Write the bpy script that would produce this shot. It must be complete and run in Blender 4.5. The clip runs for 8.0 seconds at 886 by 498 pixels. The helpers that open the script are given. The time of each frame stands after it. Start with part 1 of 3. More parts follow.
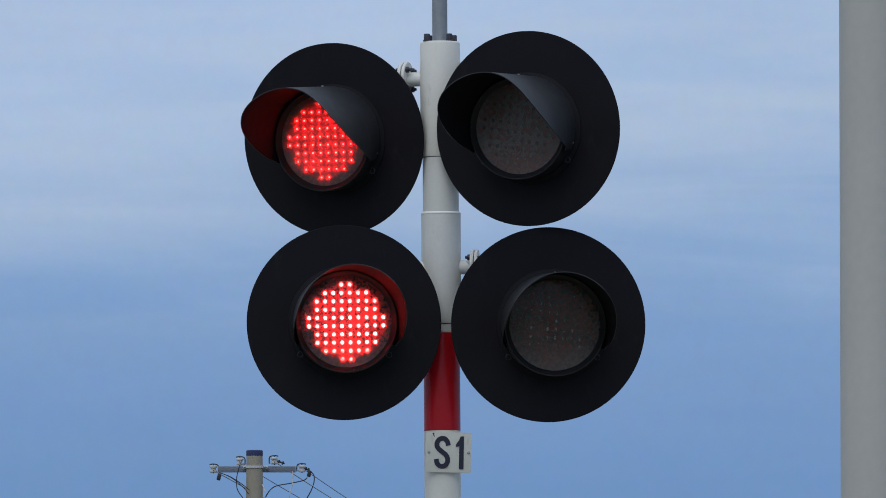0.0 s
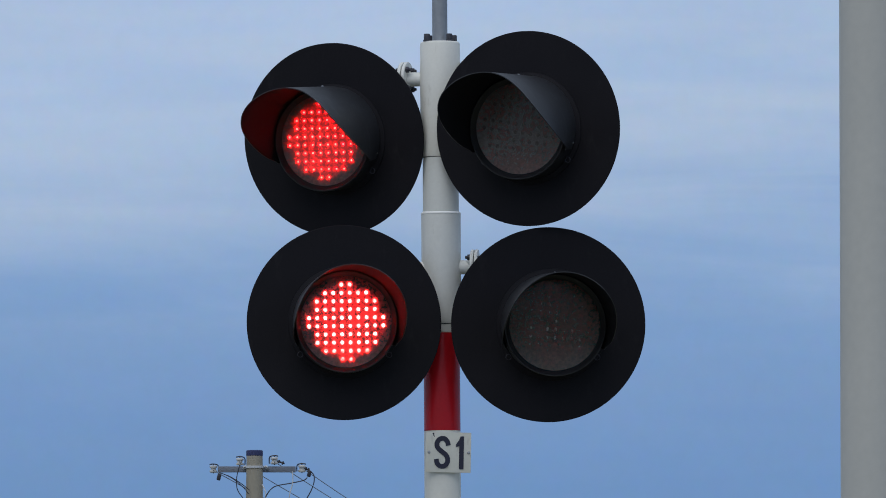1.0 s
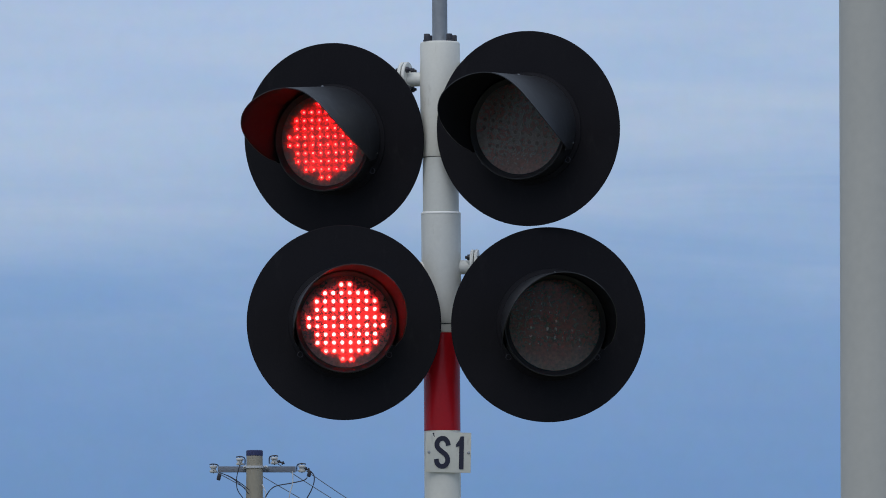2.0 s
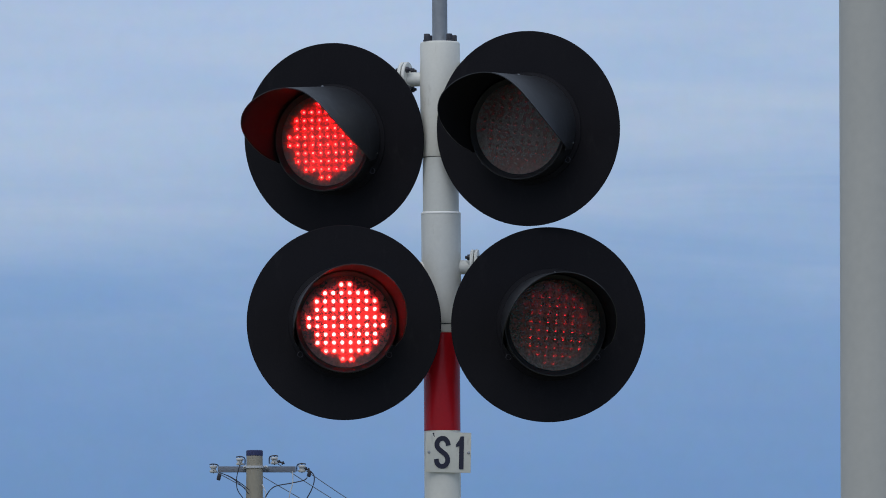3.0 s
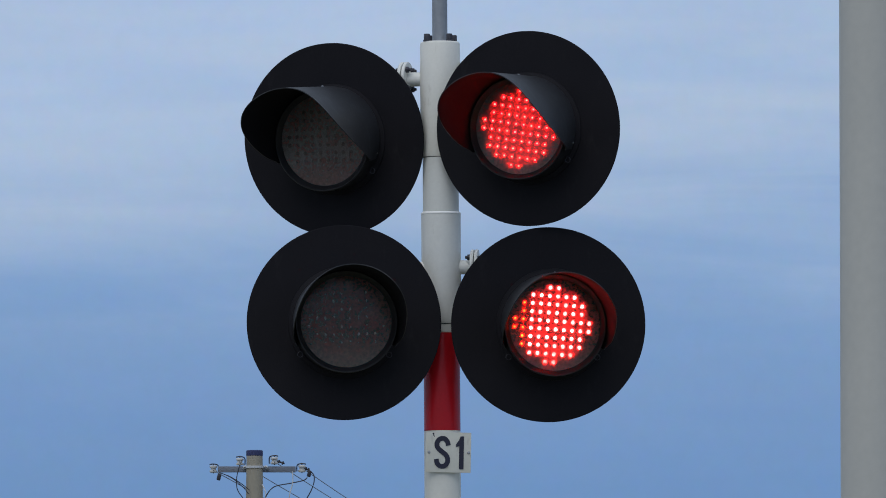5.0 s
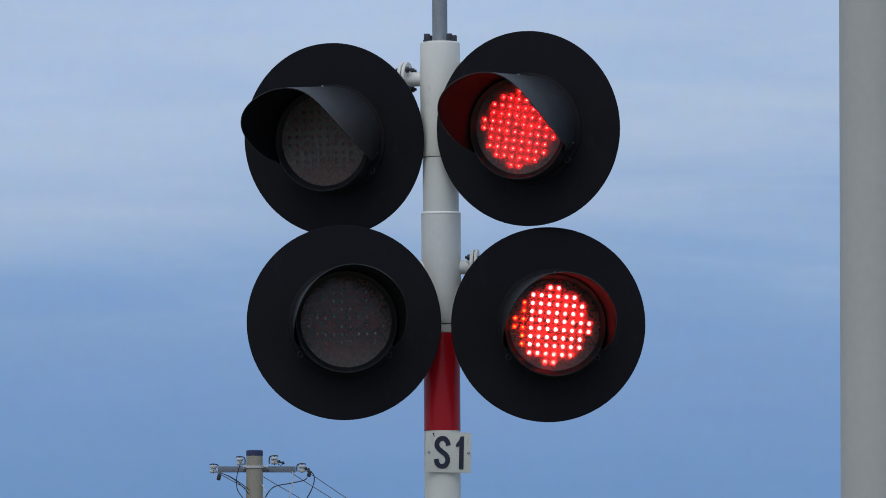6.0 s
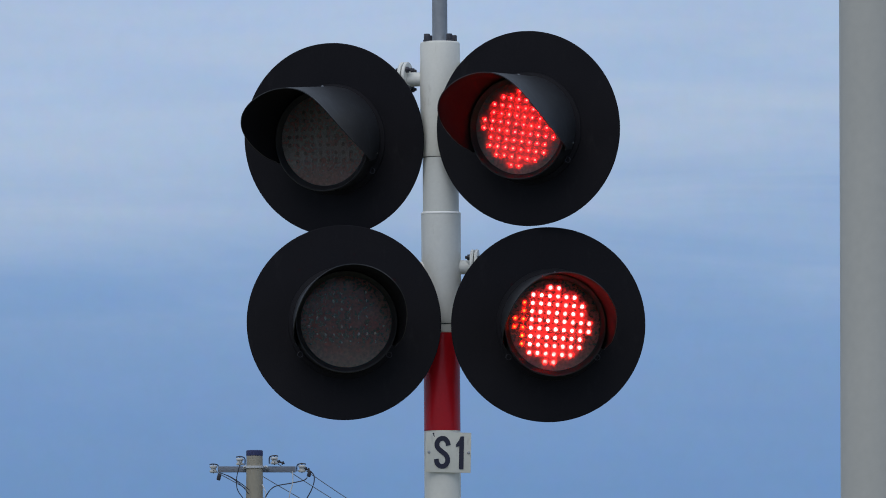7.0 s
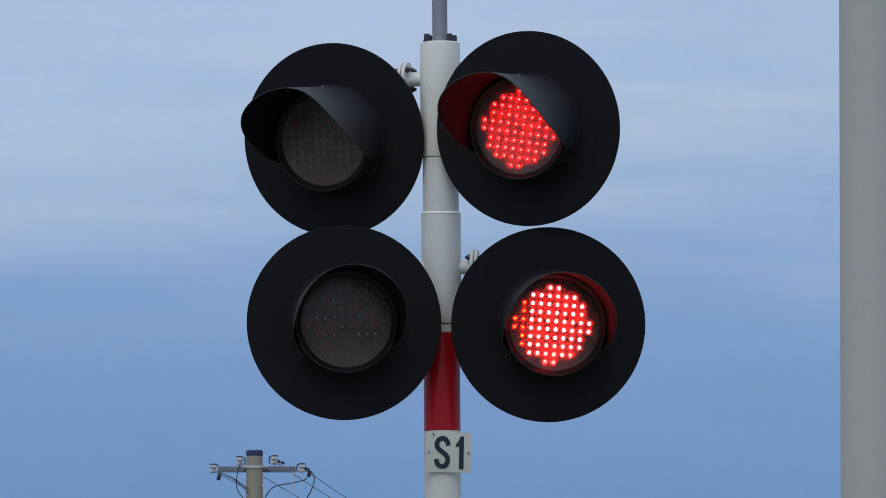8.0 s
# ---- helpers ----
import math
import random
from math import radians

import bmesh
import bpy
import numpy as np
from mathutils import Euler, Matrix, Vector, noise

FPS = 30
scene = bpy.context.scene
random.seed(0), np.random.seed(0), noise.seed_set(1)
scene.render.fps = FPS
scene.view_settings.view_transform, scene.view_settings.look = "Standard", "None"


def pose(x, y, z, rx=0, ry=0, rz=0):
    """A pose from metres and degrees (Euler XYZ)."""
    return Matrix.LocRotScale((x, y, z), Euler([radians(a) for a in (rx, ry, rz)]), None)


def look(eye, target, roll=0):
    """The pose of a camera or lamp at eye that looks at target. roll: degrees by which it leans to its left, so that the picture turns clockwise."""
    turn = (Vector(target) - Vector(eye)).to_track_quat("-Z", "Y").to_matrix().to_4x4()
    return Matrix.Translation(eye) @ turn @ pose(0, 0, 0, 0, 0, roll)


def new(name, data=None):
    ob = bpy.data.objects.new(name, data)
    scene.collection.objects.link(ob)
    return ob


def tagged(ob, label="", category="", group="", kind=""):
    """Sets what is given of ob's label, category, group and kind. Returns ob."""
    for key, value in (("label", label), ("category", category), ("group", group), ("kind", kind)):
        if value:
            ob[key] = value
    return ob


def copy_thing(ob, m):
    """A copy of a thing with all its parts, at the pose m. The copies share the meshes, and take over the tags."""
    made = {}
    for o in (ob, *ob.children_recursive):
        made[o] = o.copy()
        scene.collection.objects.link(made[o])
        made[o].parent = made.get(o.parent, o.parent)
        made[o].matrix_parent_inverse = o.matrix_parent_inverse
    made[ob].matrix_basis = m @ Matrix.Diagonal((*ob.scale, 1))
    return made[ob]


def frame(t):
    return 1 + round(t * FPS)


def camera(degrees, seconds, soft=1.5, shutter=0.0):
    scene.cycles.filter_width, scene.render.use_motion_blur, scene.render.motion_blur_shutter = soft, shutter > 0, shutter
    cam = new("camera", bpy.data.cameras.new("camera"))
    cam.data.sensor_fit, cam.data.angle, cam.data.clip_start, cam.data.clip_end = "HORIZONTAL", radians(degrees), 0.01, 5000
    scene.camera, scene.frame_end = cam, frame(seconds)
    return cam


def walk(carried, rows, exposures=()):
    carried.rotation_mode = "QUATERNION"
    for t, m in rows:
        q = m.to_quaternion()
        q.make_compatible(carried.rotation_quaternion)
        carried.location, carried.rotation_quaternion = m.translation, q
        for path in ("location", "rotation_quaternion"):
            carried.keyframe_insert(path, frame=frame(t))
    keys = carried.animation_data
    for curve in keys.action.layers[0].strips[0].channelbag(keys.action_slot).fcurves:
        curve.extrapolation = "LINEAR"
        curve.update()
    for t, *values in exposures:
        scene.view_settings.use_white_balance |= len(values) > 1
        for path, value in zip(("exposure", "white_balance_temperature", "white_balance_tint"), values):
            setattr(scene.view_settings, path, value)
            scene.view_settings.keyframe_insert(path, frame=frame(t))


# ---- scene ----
cam = camera(6.6427, 8.0, soft=0.95)
EYE, AIM = (0.0, -24.0, 1.6), (0.0, 0.0, 3.1)
walk(cam, [(0.0, look(EYE, AIM)), (8.0, look(EYE, AIM))], exposures=[(0.0, 0.0), (8.0, 0.0)])

# ---------------------------------------------------------------- sky and sun
SUN_ELEVATION, SUN_TURN = 52.0, 200.0


def make_sky():
    world = bpy.data.worlds.new("sky")
    scene.world = world
    world.use_nodes = True
    nt = world.node_tree
    nt.nodes.clear()
    add, link = nt.nodes.new, nt.links.new
    coord = add("ShaderNodeTexCoord")
    nishita = add("ShaderNodeTexSky")
    nishita.sky_type, nishita.sun_disc = "NISHITA", False
    nishita.sun_elevation, nishita.sun_rotation = radians(SUN_ELEVATION), radians(SUN_TURN)
    nishita.air_density, nishita.dust_density, nishita.ozone_density = 1.0, 1.0, 3.0
    clear = add("ShaderNodeBackground")
    clear.inputs["Strength"].default_value = 0.08
    link(nishita.outputs[0], clear.inputs["Color"])
    # thin stratus: soft streaks that lie along the horizon and bend the pale and blue layers
    stretch = add("ShaderNodeMapping")
    stretch.inputs["Scale"].default_value = (9.0, 9.0, 62.0)
    stretch.inputs["Rotation"].default_value = (0.0, radians(1.6), 0.0)
    stretch.inputs["Location"].default_value = (3.1, 0.4, 1.15)
    link(coord.outputs["Generated"], stretch.inputs["Vector"])
    streak = add("ShaderNodeTexNoise")
    streak.inputs["Scale"].default_value, streak.inputs["Detail"].default_value = 1.0, 2.5
    streak.inputs["Roughness"].default_value = 0.45
    link(stretch.outputs[0], streak.inputs["Vector"])
    split = add("ShaderNodeSeparateXYZ")
    link(coord.outputs["Generated"], split.inputs[0])
    bend = add("ShaderNodeMath")
    bend.operation = "MULTIPLY_ADD"
    bend.inputs[1].default_value, bend.inputs[2].default_value = 0.010, -0.0052
    link(streak.outputs["Fac"], bend.inputs[0])
    height = add("ShaderNodeMath")
    lean = add("ShaderNodeMath")  # the high layers sink a little towards the west
    lean.operation = "MULTIPLY_ADD"
    slope = add("ShaderNodeMapRange")
    for k, value in enumerate((0.054, 0.082, 0.02, -0.16)):
        slope.inputs[k + 1].default_value = value
    link(split.outputs["Z"], slope.inputs[0])
    link(slope.outputs[0], lean.inputs[1])
    link(split.outputs["X"], lean.inputs[0])
    link(split.outputs["Z"], lean.inputs[2])
    link(lean.outputs[0], height.inputs[0])
    link(bend.outputs[0], height.inputs[1])
    layers = add("ShaderNodeValToRGB")
    ramp = layers.color_ramp
    ramp.interpolation = "LINEAR"
    stops = [(0.0, (0.119, 0.25, 0.509)), (0.03, (0.127, 0.269, 0.547)), (0.0433, (0.153, 0.29, 0.569)),
             (0.0507, (0.172, 0.313, 0.586)), (0.058, (0.192, 0.334, 0.604)), (0.0654, (0.259, 0.395, 0.644)),
             (0.0728, (0.33, 0.456, 0.683)), (0.08, (0.358, 0.486, 0.713)), (0.095, (0.391, 0.517, 0.753)),
             (0.2, (0.42, 0.52, 0.68)), (1.0, (0.44, 0.53, 0.66))]
    ramp.elements[0].position, ramp.elements[1].position = stops[0][0], stops[-1][0]
    ramp.elements[0].color, ramp.elements[1].color = (*stops[0][1], 1), (*stops[-1][1], 1)
    for place, colour in stops[1:-1]:
        ramp.elements.new(place).color = (*colour, 1)
    link(height.outputs[0], layers.inputs[0])
    cloud = add("ShaderNodeBackground")
    cloud.inputs["Strength"].default_value = 1.0
    # wisps: smaller pale and blue drifts within the layers
    thin = add("ShaderNodeMapping")
    thin.inputs["Scale"].default_value = (20.0, 20.0, 75.0)
    thin.inputs["Rotation"].default_value = (0.0, radians(-2.0), 0.0)
    link(coord.outputs["Generated"], thin.inputs["Vector"])
    wisp = add("ShaderNodeTexNoise")
    wisp.inputs["Scale"].default_value, wisp.inputs["Detail"].default_value, wisp.inputs["Roughness"].default_value = 1.0, 3.0, 0.45
    link(thin.outputs[0], wisp.inputs["Vector"])
    gain = add("ShaderNodeMapRange")
    gain.inputs[1].default_value, gain.inputs[2].default_value, gain.inputs[3].default_value, gain.inputs[4].default_value = 0.3, 0.7, 0.985, 1.025
    link(wisp.outputs["Fac"], gain.inputs[0])
    # pale veils: long thin streaks of high cloud, fewer towards the horizon
    drawn = add("ShaderNodeMapping")
    drawn.inputs["Scale"].default_value = (17.0, 17.0, 125.0)
    drawn.inputs["Rotation"].default_value = (0.0, radians(2.5), 0.0)
    drawn.inputs["Location"].default_value = (0.7, 0.0, 0.35)
    link(coord.outputs["Generated"], drawn.inputs["Vector"])
    veil = add("ShaderNodeTexNoise")
    veil.inputs["Scale"].default_value, veil.inputs["Detail"].default_value, veil.inputs["Roughness"].default_value = 1.0, 4.0, 0.5
    veil.inputs["Distortion"].default_value = 0.4
    link(drawn.outputs[0], veil.inputs["Vector"])
    amount, high, share = add("ShaderNodeMapRange"), add("ShaderNodeMapRange"), add("ShaderNodeMath")
    for n, values in ((amount, (0.38, 0.72, 0.0, 0.62)), (high, (0.048, 0.076, 0.06, 1.0))):
        for k, value in enumerate(values):
            n.inputs[k + 1].default_value = value
    share.operation = "MULTIPLY"
    link(veil.outputs["Fac"], amount.inputs[0])
    link(split.outputs["Z"], high.inputs[0])
    link(amount.outputs[0], share.inputs[0])
    link(high.outputs[0], share.inputs[1])
    veiled = add("ShaderNodeMix")
    veiled.data_type = "RGBA"
    veiled.inputs[7].default_value = (0.475, 0.565, 0.715, 1)
    link(share.outputs[0], veiled.inputs[0])
    link(layers.outputs[0], veiled.inputs[6])
    drift = add("ShaderNodeVectorMath")
    drift.operation = "SCALE"
    link(veiled.outputs[2], drift.inputs[0])
    link(gain.outputs[0], drift.inputs["Scale"])
    # fine mottling within the cloud sheet
    fleck, even, mottle = add("ShaderNodeTexNoise"), add("ShaderNodeMapRange"), add("ShaderNodeVectorMath")
    fleck.inputs["Scale"].default_value, fleck.inputs["Detail"].default_value, fleck.inputs["Roughness"].default_value = 420.0, 5.0, 0.7
    link(coord.outputs["Generated"], fleck.inputs["Vector"])
    even.data_type = "FLOAT_VECTOR"
    for name, value in (("From Min", 0.3), ("From Max", 0.7), ("To Min", 0.965), ("To Max", 1.035)):
        [p for p in even.inputs if p.name == name and p.type == "VECTOR"][0].default_value = (value, 1 + (value - 1) * 0.7 if value > 0.8 else value, value)
    link(fleck.outputs["Color"], [p for p in even.inputs if p.name == "Vector"][0])
    mottle.operation = "MULTIPLY"
    link(drift.outputs[0], mottle.inputs[0])
    link([p for p in even.outputs if p.type == "VECTOR"][0], mottle.inputs[1])
    link(mottle.outputs[0], cloud.inputs["Color"])
    cover = add("ShaderNodeMixShader")
    cover.inputs[0].default_value = 0.9
    link(clear.outputs[0], cover.inputs[1])
    link(cloud.outputs[0], cover.inputs[2])
    out = add("ShaderNodeOutputWorld")
    link(cover.outputs[0], out.inputs[0])


make_sky()
sun_data = bpy.data.lights.new("sun", "SUN")
sun_data.energy, sun_data.angle, sun_data.color = 0.95, radians(50), (1.0, 0.97, 0.92)
sun = new("sun", sun_data)
a, e = radians(SUN_TURN), radians(SUN_ELEVATION)
sun.matrix_basis = look((30 * math.sin(a) * math.cos(e), 30 * math.cos(a) * math.cos(e), 30 * math.sin(e)), (0, 0, 0))


# ---------------------------------------------------------------- materials
def surface(name, colour, other, rough=0.5, metal=0.0, grain=60.0, blotch=5.0, bump=0.05, bump_size=0.001, dirt=None, dirt_from=0.6, specular=0.5):
    """Paint, metal or concrete: two scales of colour change, uneven gloss, fine relief and, where dirt is given, stains."""
    m = bpy.data.materials.new(name)
    m.use_nodes = True
    nt = m.node_tree
    add, link = nt.nodes.new, nt.links.new
    bsdf = nt.nodes["Principled BSDF"]
    coord = add("ShaderNodeTexCoord")
    fine, broad = add("ShaderNodeTexNoise"), add("ShaderNodeTexNoise")
    fine.inputs["Scale"].default_value, fine.inputs["Detail"].default_value = grain, 6.0
    broad.inputs["Scale"].default_value, broad.inputs["Detail"].default_value = blotch, 4.0
    for n in (fine, broad):
        link(coord.outputs["Object"], n.inputs["Vector"])
    blend = add("ShaderNodeMix")
    blend.data_type = "FLOAT"
    blend.inputs[0].default_value = 0.55
    link(fine.outputs["Fac"], blend.inputs[2])
    link(broad.outputs["Fac"], blend.inputs[3])
    mix = add("ShaderNodeMix")
    mix.data_type = "RGBA"
    mix.inputs[6].default_value, mix.inputs[7].default_value = (*colour, 1), (*other, 1)
    wide = add("ShaderNodeMapRange")
    wide.inputs[1].default_value, wide.inputs[2].default_value = 0.3, 0.7
    link(blend.outputs[0], wide.inputs[0])
    link(wide.outputs[0], mix.inputs[0])
    last = mix.outputs[2]
    if dirt:
        spots = add("ShaderNodeTexNoise")
        spots.inputs["Scale"].default_value, spots.inputs["Detail"].default_value = blotch * 3.3, 8.0
        spots.inputs["Roughness"].default_value = 0.65
        drawn = add("ShaderNodeMapping")
        drawn.inputs["Scale"].default_value = (1.0, 1.0, 0.3)
        link(coord.outputs["Object"], drawn.inputs[0])
        link(drawn.outputs[0], spots.inputs["Vector"])
        where = add("ShaderNodeMapRange")
        where.inputs[1].default_value, where.inputs[2].default_value, where.inputs[4].default_value = dirt_from, dirt_from + 0.2, 0.6
        link(spots.outputs["Fac"], where.inputs[0])
        soil = add("ShaderNodeMix")
        soil.data_type = "RGBA"
        soil.inputs[7].default_value = (*dirt, 1)
        link(where.outputs[0], soil.inputs[0])
        link(last, soil.inputs[6])
        last = soil.outputs[2]
    link(last, bsdf.inputs["Base Color"])
    gloss = add("ShaderNodeMapRange")
    gloss.inputs[3].default_value, gloss.inputs[4].default_value = rough - 0.07, rough + 0.1
    link(broad.outputs["Fac"], gloss.inputs[0])
    link(gloss.outputs[0], bsdf.inputs["Roughness"])
    bsdf.inputs["Metallic"].default_value = metal
    bsdf.inputs["Specular IOR Level"].default_value = specular
    relief = add("ShaderNodeBump")
    relief.inputs["Strength"].default_value, relief.inputs["Distance"].default_value = bump * 4, bump_size
    link(fine.outputs["Fac"], relief.inputs["Height"])
    link(relief.outputs[0], bsdf.inputs["Normal"])
    return m


def diode_glow(name, core, size, strength, rim, tall=1.0):
    """The lit face of one diode: a hot core and, painted into the emission round it, a red halo that dims to the edge.
    """
    m = bpy.data.materials.new(name)
    m.use_nodes = True
    nt = m.node_tree
    nt.nodes.clear()
    add, link = nt.nodes.new, nt.links.new
    coord, far = add("ShaderNodeTexCoord"), add("ShaderNodeVectorMath")
    far.operation = "LENGTH"
    drawn = add("ShaderNodeVectorMath")  # the core stands taller than wide
    drawn.operation = "MULTIPLY"
    drawn.inputs[1].default_value = (1.0, 1.0, tall)
    link(coord.outputs["Object"], drawn.inputs[0])
    link(drawn.outputs[0], far.inputs[0])
    hot, body = add("ShaderNodeMapRange"), add("ShaderNodeMapRange")
    hot.interpolation_type = "SMOOTHSTEP"
    for n, values in ((hot, (size * 0.85, size * 1.12, strength, 0.0)), (body, (size, DIODE, rim, rim * 0.25))):
        for k, value in enumerate(values):
            n.inputs[k + 1].default_value = value
        link(far.outputs["Value"], n.inputs[0])
    # no two diodes shine alike
    info, own, power = add("ShaderNodeObjectInfo"), add("ShaderNodeMapRange"), add("ShaderNodeMath")
    own.inputs[3].default_value, own.inputs[4].default_value = 0.85, 1.15
    power.operation = "MULTIPLY"
    link(info.outputs["Random"], own.inputs[0])
    link(hot.outputs[0], power.inputs[0])
    link(own.outputs[0], power.inputs[1])
    centre, edge, both, out = add("ShaderNodeEmission"), add("ShaderNodeEmission"), add("ShaderNodeAddShader"), add("ShaderNodeOutputMaterial")
    link(power.outputs[0], centre.inputs["Strength"])
    link(body.outputs[0], edge.inputs["Strength"])
    centre.inputs["Color"].default_value = (*core, 1)
    edge.inputs["Color"].default_value = (1.0, 0.0, 0.010, 1)
    link(centre.outputs[0], both.inputs[0])
    link(edge.outputs[0], both.inputs[1])
    link(both.outputs[0], out.inputs[0])
    return m


def fade_strip(name, strength, fall):
    """A glowing red strip added beside each diode to stand in for its fading light: it weakens along its length, by a
    factor of e every fall metres.
    """
    m = bpy.data.materials.new(name)
    m.use_nodes = True
    nt = m.node_tree
    nt.nodes.clear()
    add, link = nt.nodes.new, nt.links.new
    coord, split, scaled, power = add("ShaderNodeTexCoord"), add("ShaderNodeSeparateXYZ"), add("ShaderNodeMath"), add("ShaderNodeMath")
    scaled.operation, power.operation = "MULTIPLY", "POWER"
    scaled.inputs[1].default_value = -1.0 / fall
    power.inputs[0].default_value = math.e
    level, glow, out = add("ShaderNodeMath"), add("ShaderNodeEmission"), add("ShaderNodeOutputMaterial")
    level.operation = "MULTIPLY"
    level.inputs[1].default_value = strength
    link(coord.outputs["Object"], split.inputs[0])
    level_end = add("ShaderNodeMath")  # even at its near end
    level_end.operation = "MAXIMUM"
    level_end.inputs[1].default_value = -0.0012
    link(split.outputs["Z"], level_end.inputs[0])
    link(level_end.outputs[0], scaled.inputs[0])
    link(scaled.outputs[0], power.inputs[1])
    link(power.outputs[0], level.inputs[0])
    link(level.outputs[0], glow.inputs["Strength"])
    glow.inputs["Color"].default_value = (1.0, 0.012, 0.022, 1)
    link(glow.outputs[0], out.inputs[0])
    return m


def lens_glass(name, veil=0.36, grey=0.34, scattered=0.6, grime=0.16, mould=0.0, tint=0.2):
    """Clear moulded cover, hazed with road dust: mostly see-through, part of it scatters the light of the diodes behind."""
    m = bpy.data.materials.new(name)
    m.use_nodes = True
    nt = m.node_tree
    nt.nodes.clear()
    add, link = nt.nodes.new, nt.links.new
    coord = add("ShaderNodeTexCoord")
    film = add("ShaderNodeTexNoise")
    film.inputs["Scale"].default_value, film.inputs["Detail"].default_value = 14.0, 7.0
    link(coord.outputs["Object"], film.inputs["Vector"])
    amount = add("ShaderNodeMapRange")
    amount.inputs[1].default_value, amount.inputs[2].default_value = 0.3, 0.7
    amount.inputs[3].default_value, amount.inputs[4].default_value = veil * 0.75, veil * 1.3
    link(film.outputs["Fac"], amount.inputs[0])
    # the moulded cells of the cover, seen as a fine unevenness in the haze
    cells, uneven, mottled = add("ShaderNodeTexNoise"), add("ShaderNodeMapRange"), add("ShaderNodeMath")
    cells.inputs["Scale"].default_value, cells.inputs["Detail"].default_value = 95.0, 3.0
    link(coord.outputs["Object"], cells.inputs["Vector"])
    uneven.inputs[1].default_value, uneven.inputs[2].default_value = 0.3, 0.7
    uneven.inputs[3].default_value, uneven.inputs[4].default_value = 1.0 - mould, 1.0 + mould
    link(cells.outputs["Fac"], uneven.inputs[0])
    mottled.operation = "MULTIPLY"
    link(amount.outputs[0], mottled.inputs[0])
    link(uneven.outputs[0], mottled.inputs[1])
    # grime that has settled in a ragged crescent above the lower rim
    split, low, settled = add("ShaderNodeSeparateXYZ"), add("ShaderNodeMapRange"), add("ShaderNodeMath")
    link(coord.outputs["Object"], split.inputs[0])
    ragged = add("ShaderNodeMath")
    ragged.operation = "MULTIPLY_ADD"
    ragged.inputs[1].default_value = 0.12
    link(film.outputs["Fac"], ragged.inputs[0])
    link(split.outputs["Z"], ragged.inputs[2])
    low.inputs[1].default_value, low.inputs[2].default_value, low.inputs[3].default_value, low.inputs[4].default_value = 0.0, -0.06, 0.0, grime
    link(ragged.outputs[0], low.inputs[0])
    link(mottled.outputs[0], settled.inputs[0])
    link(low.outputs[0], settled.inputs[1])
    clear, dust, scatter, gloss = (add("ShaderNodeBsdf" + k) for k in ("Transparent", "Diffuse", "Translucent", "Glossy"))
    clear.inputs[0].default_value = (0.95, 0.95, 0.95, 1)
    dust.inputs[0].default_value = (grey * 0.93, grey, grey * 0.93, 1)
    scatter.inputs[0].default_value = (0.92, tint, tint, 1)
    gloss.inputs[0].default_value, gloss.inputs["Roughness"].default_value = (1, 1, 1, 1), 0.22
    haze, body, whole = add("ShaderNodeMixShader"), add("ShaderNodeMixShader"), add("ShaderNodeMixShader")
    haze.inputs[0].default_value = scattered
    link(dust.outputs[0], haze.inputs[1])
    link(scatter.outputs[0], haze.inputs[2])
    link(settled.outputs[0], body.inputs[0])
    link(clear.outputs[0], body.inputs[1])
    link(haze.outputs[0], body.inputs[2])
    fresnel = add("ShaderNodeFresnel")
    fresnel.inputs[0].default_value = 1.42
    link(fresnel.outputs[0], whole.inputs[0])
    link(body.outputs[0], whole.inputs[1])
    link(gloss.outputs[0], whole.inputs[2])
    out = add("ShaderNodeOutputMaterial")
    link(whole.outputs[0], out.inputs[0])
    return m


WHITE = surface("white_mast_paint", (0.78, 0.78, 0.74), (0.70, 0.70, 0.66), 0.42, grain=90, blotch=7, dirt=(0.42, 0.40, 0.35), dirt_from=0.62)
# whiter than the mast: carries the painted highlight of the sleeve lip
LIP_WHITE = surface("lip_highlight_white", (0.90, 0.90, 0.88), (0.84, 0.84, 0.82), 0.4, grain=90, blotch=12)
CREAM = surface("aged_white_paint", (0.84, 0.82, 0.75), (0.77, 0.75, 0.68), 0.45, grain=110, blotch=9, dirt=(0.45, 0.40, 0.32), dirt_from=0.58)
RED = surface("red_band_paint", (0.52, 0.012, 0.020), (0.43, 0.010, 0.017), 0.22, grain=120, blotch=10, bump=0.02, specular=0.25)
BLACK = surface("matt_black_paint", (0.0082, 0.0078, 0.0108), (0.0125, 0.0115, 0.0150), 0.62, grain=140, blotch=8, bump=0.06, specular=0.15, dirt=(0.024, 0.023, 0.026), dirt_from=0.58)
HOOD = surface("satin_black_hood_paint", (0.020, 0.021, 0.025), (0.029, 0.030, 0.035), 0.42, grain=140, blotch=10, bump=0.05, dirt=(0.062, 0.066, 0.075), dirt_from=0.54)
LINING = surface("dull_black_hood_lining", (0.0140, 0.0136, 0.0170), (0.0190, 0.0182, 0.0220), 0.85, grain=140, blotch=10, specular=0.05)
# dead black added to swallow stray light of the hidden diodes
LEAK_BLACK = surface("dead_black_light_stop", (0.0010, 0.0010, 0.0012), (0.0014, 0.0014, 0.0016), 0.95, grain=140, blotch=10, specular=0.012)
BEZEL = surface("satin_black_bezel_paint", (0.0130, 0.0126, 0.0150), (0.0175, 0.0168, 0.020), 0.46, grain=140, blotch=10, specular=0.5)
GALV = surface("galvanised_steel", (0.34, 0.36, 0.39), (0.27, 0.29, 0.32), 0.5, metal=0.35, grain=70, blotch=14)
DARK = surface("dark_bolt_steel", (0.03, 0.03, 0.045), (0.05, 0.05, 0.06), 0.5, metal=0.3, grain=200, blotch=40)
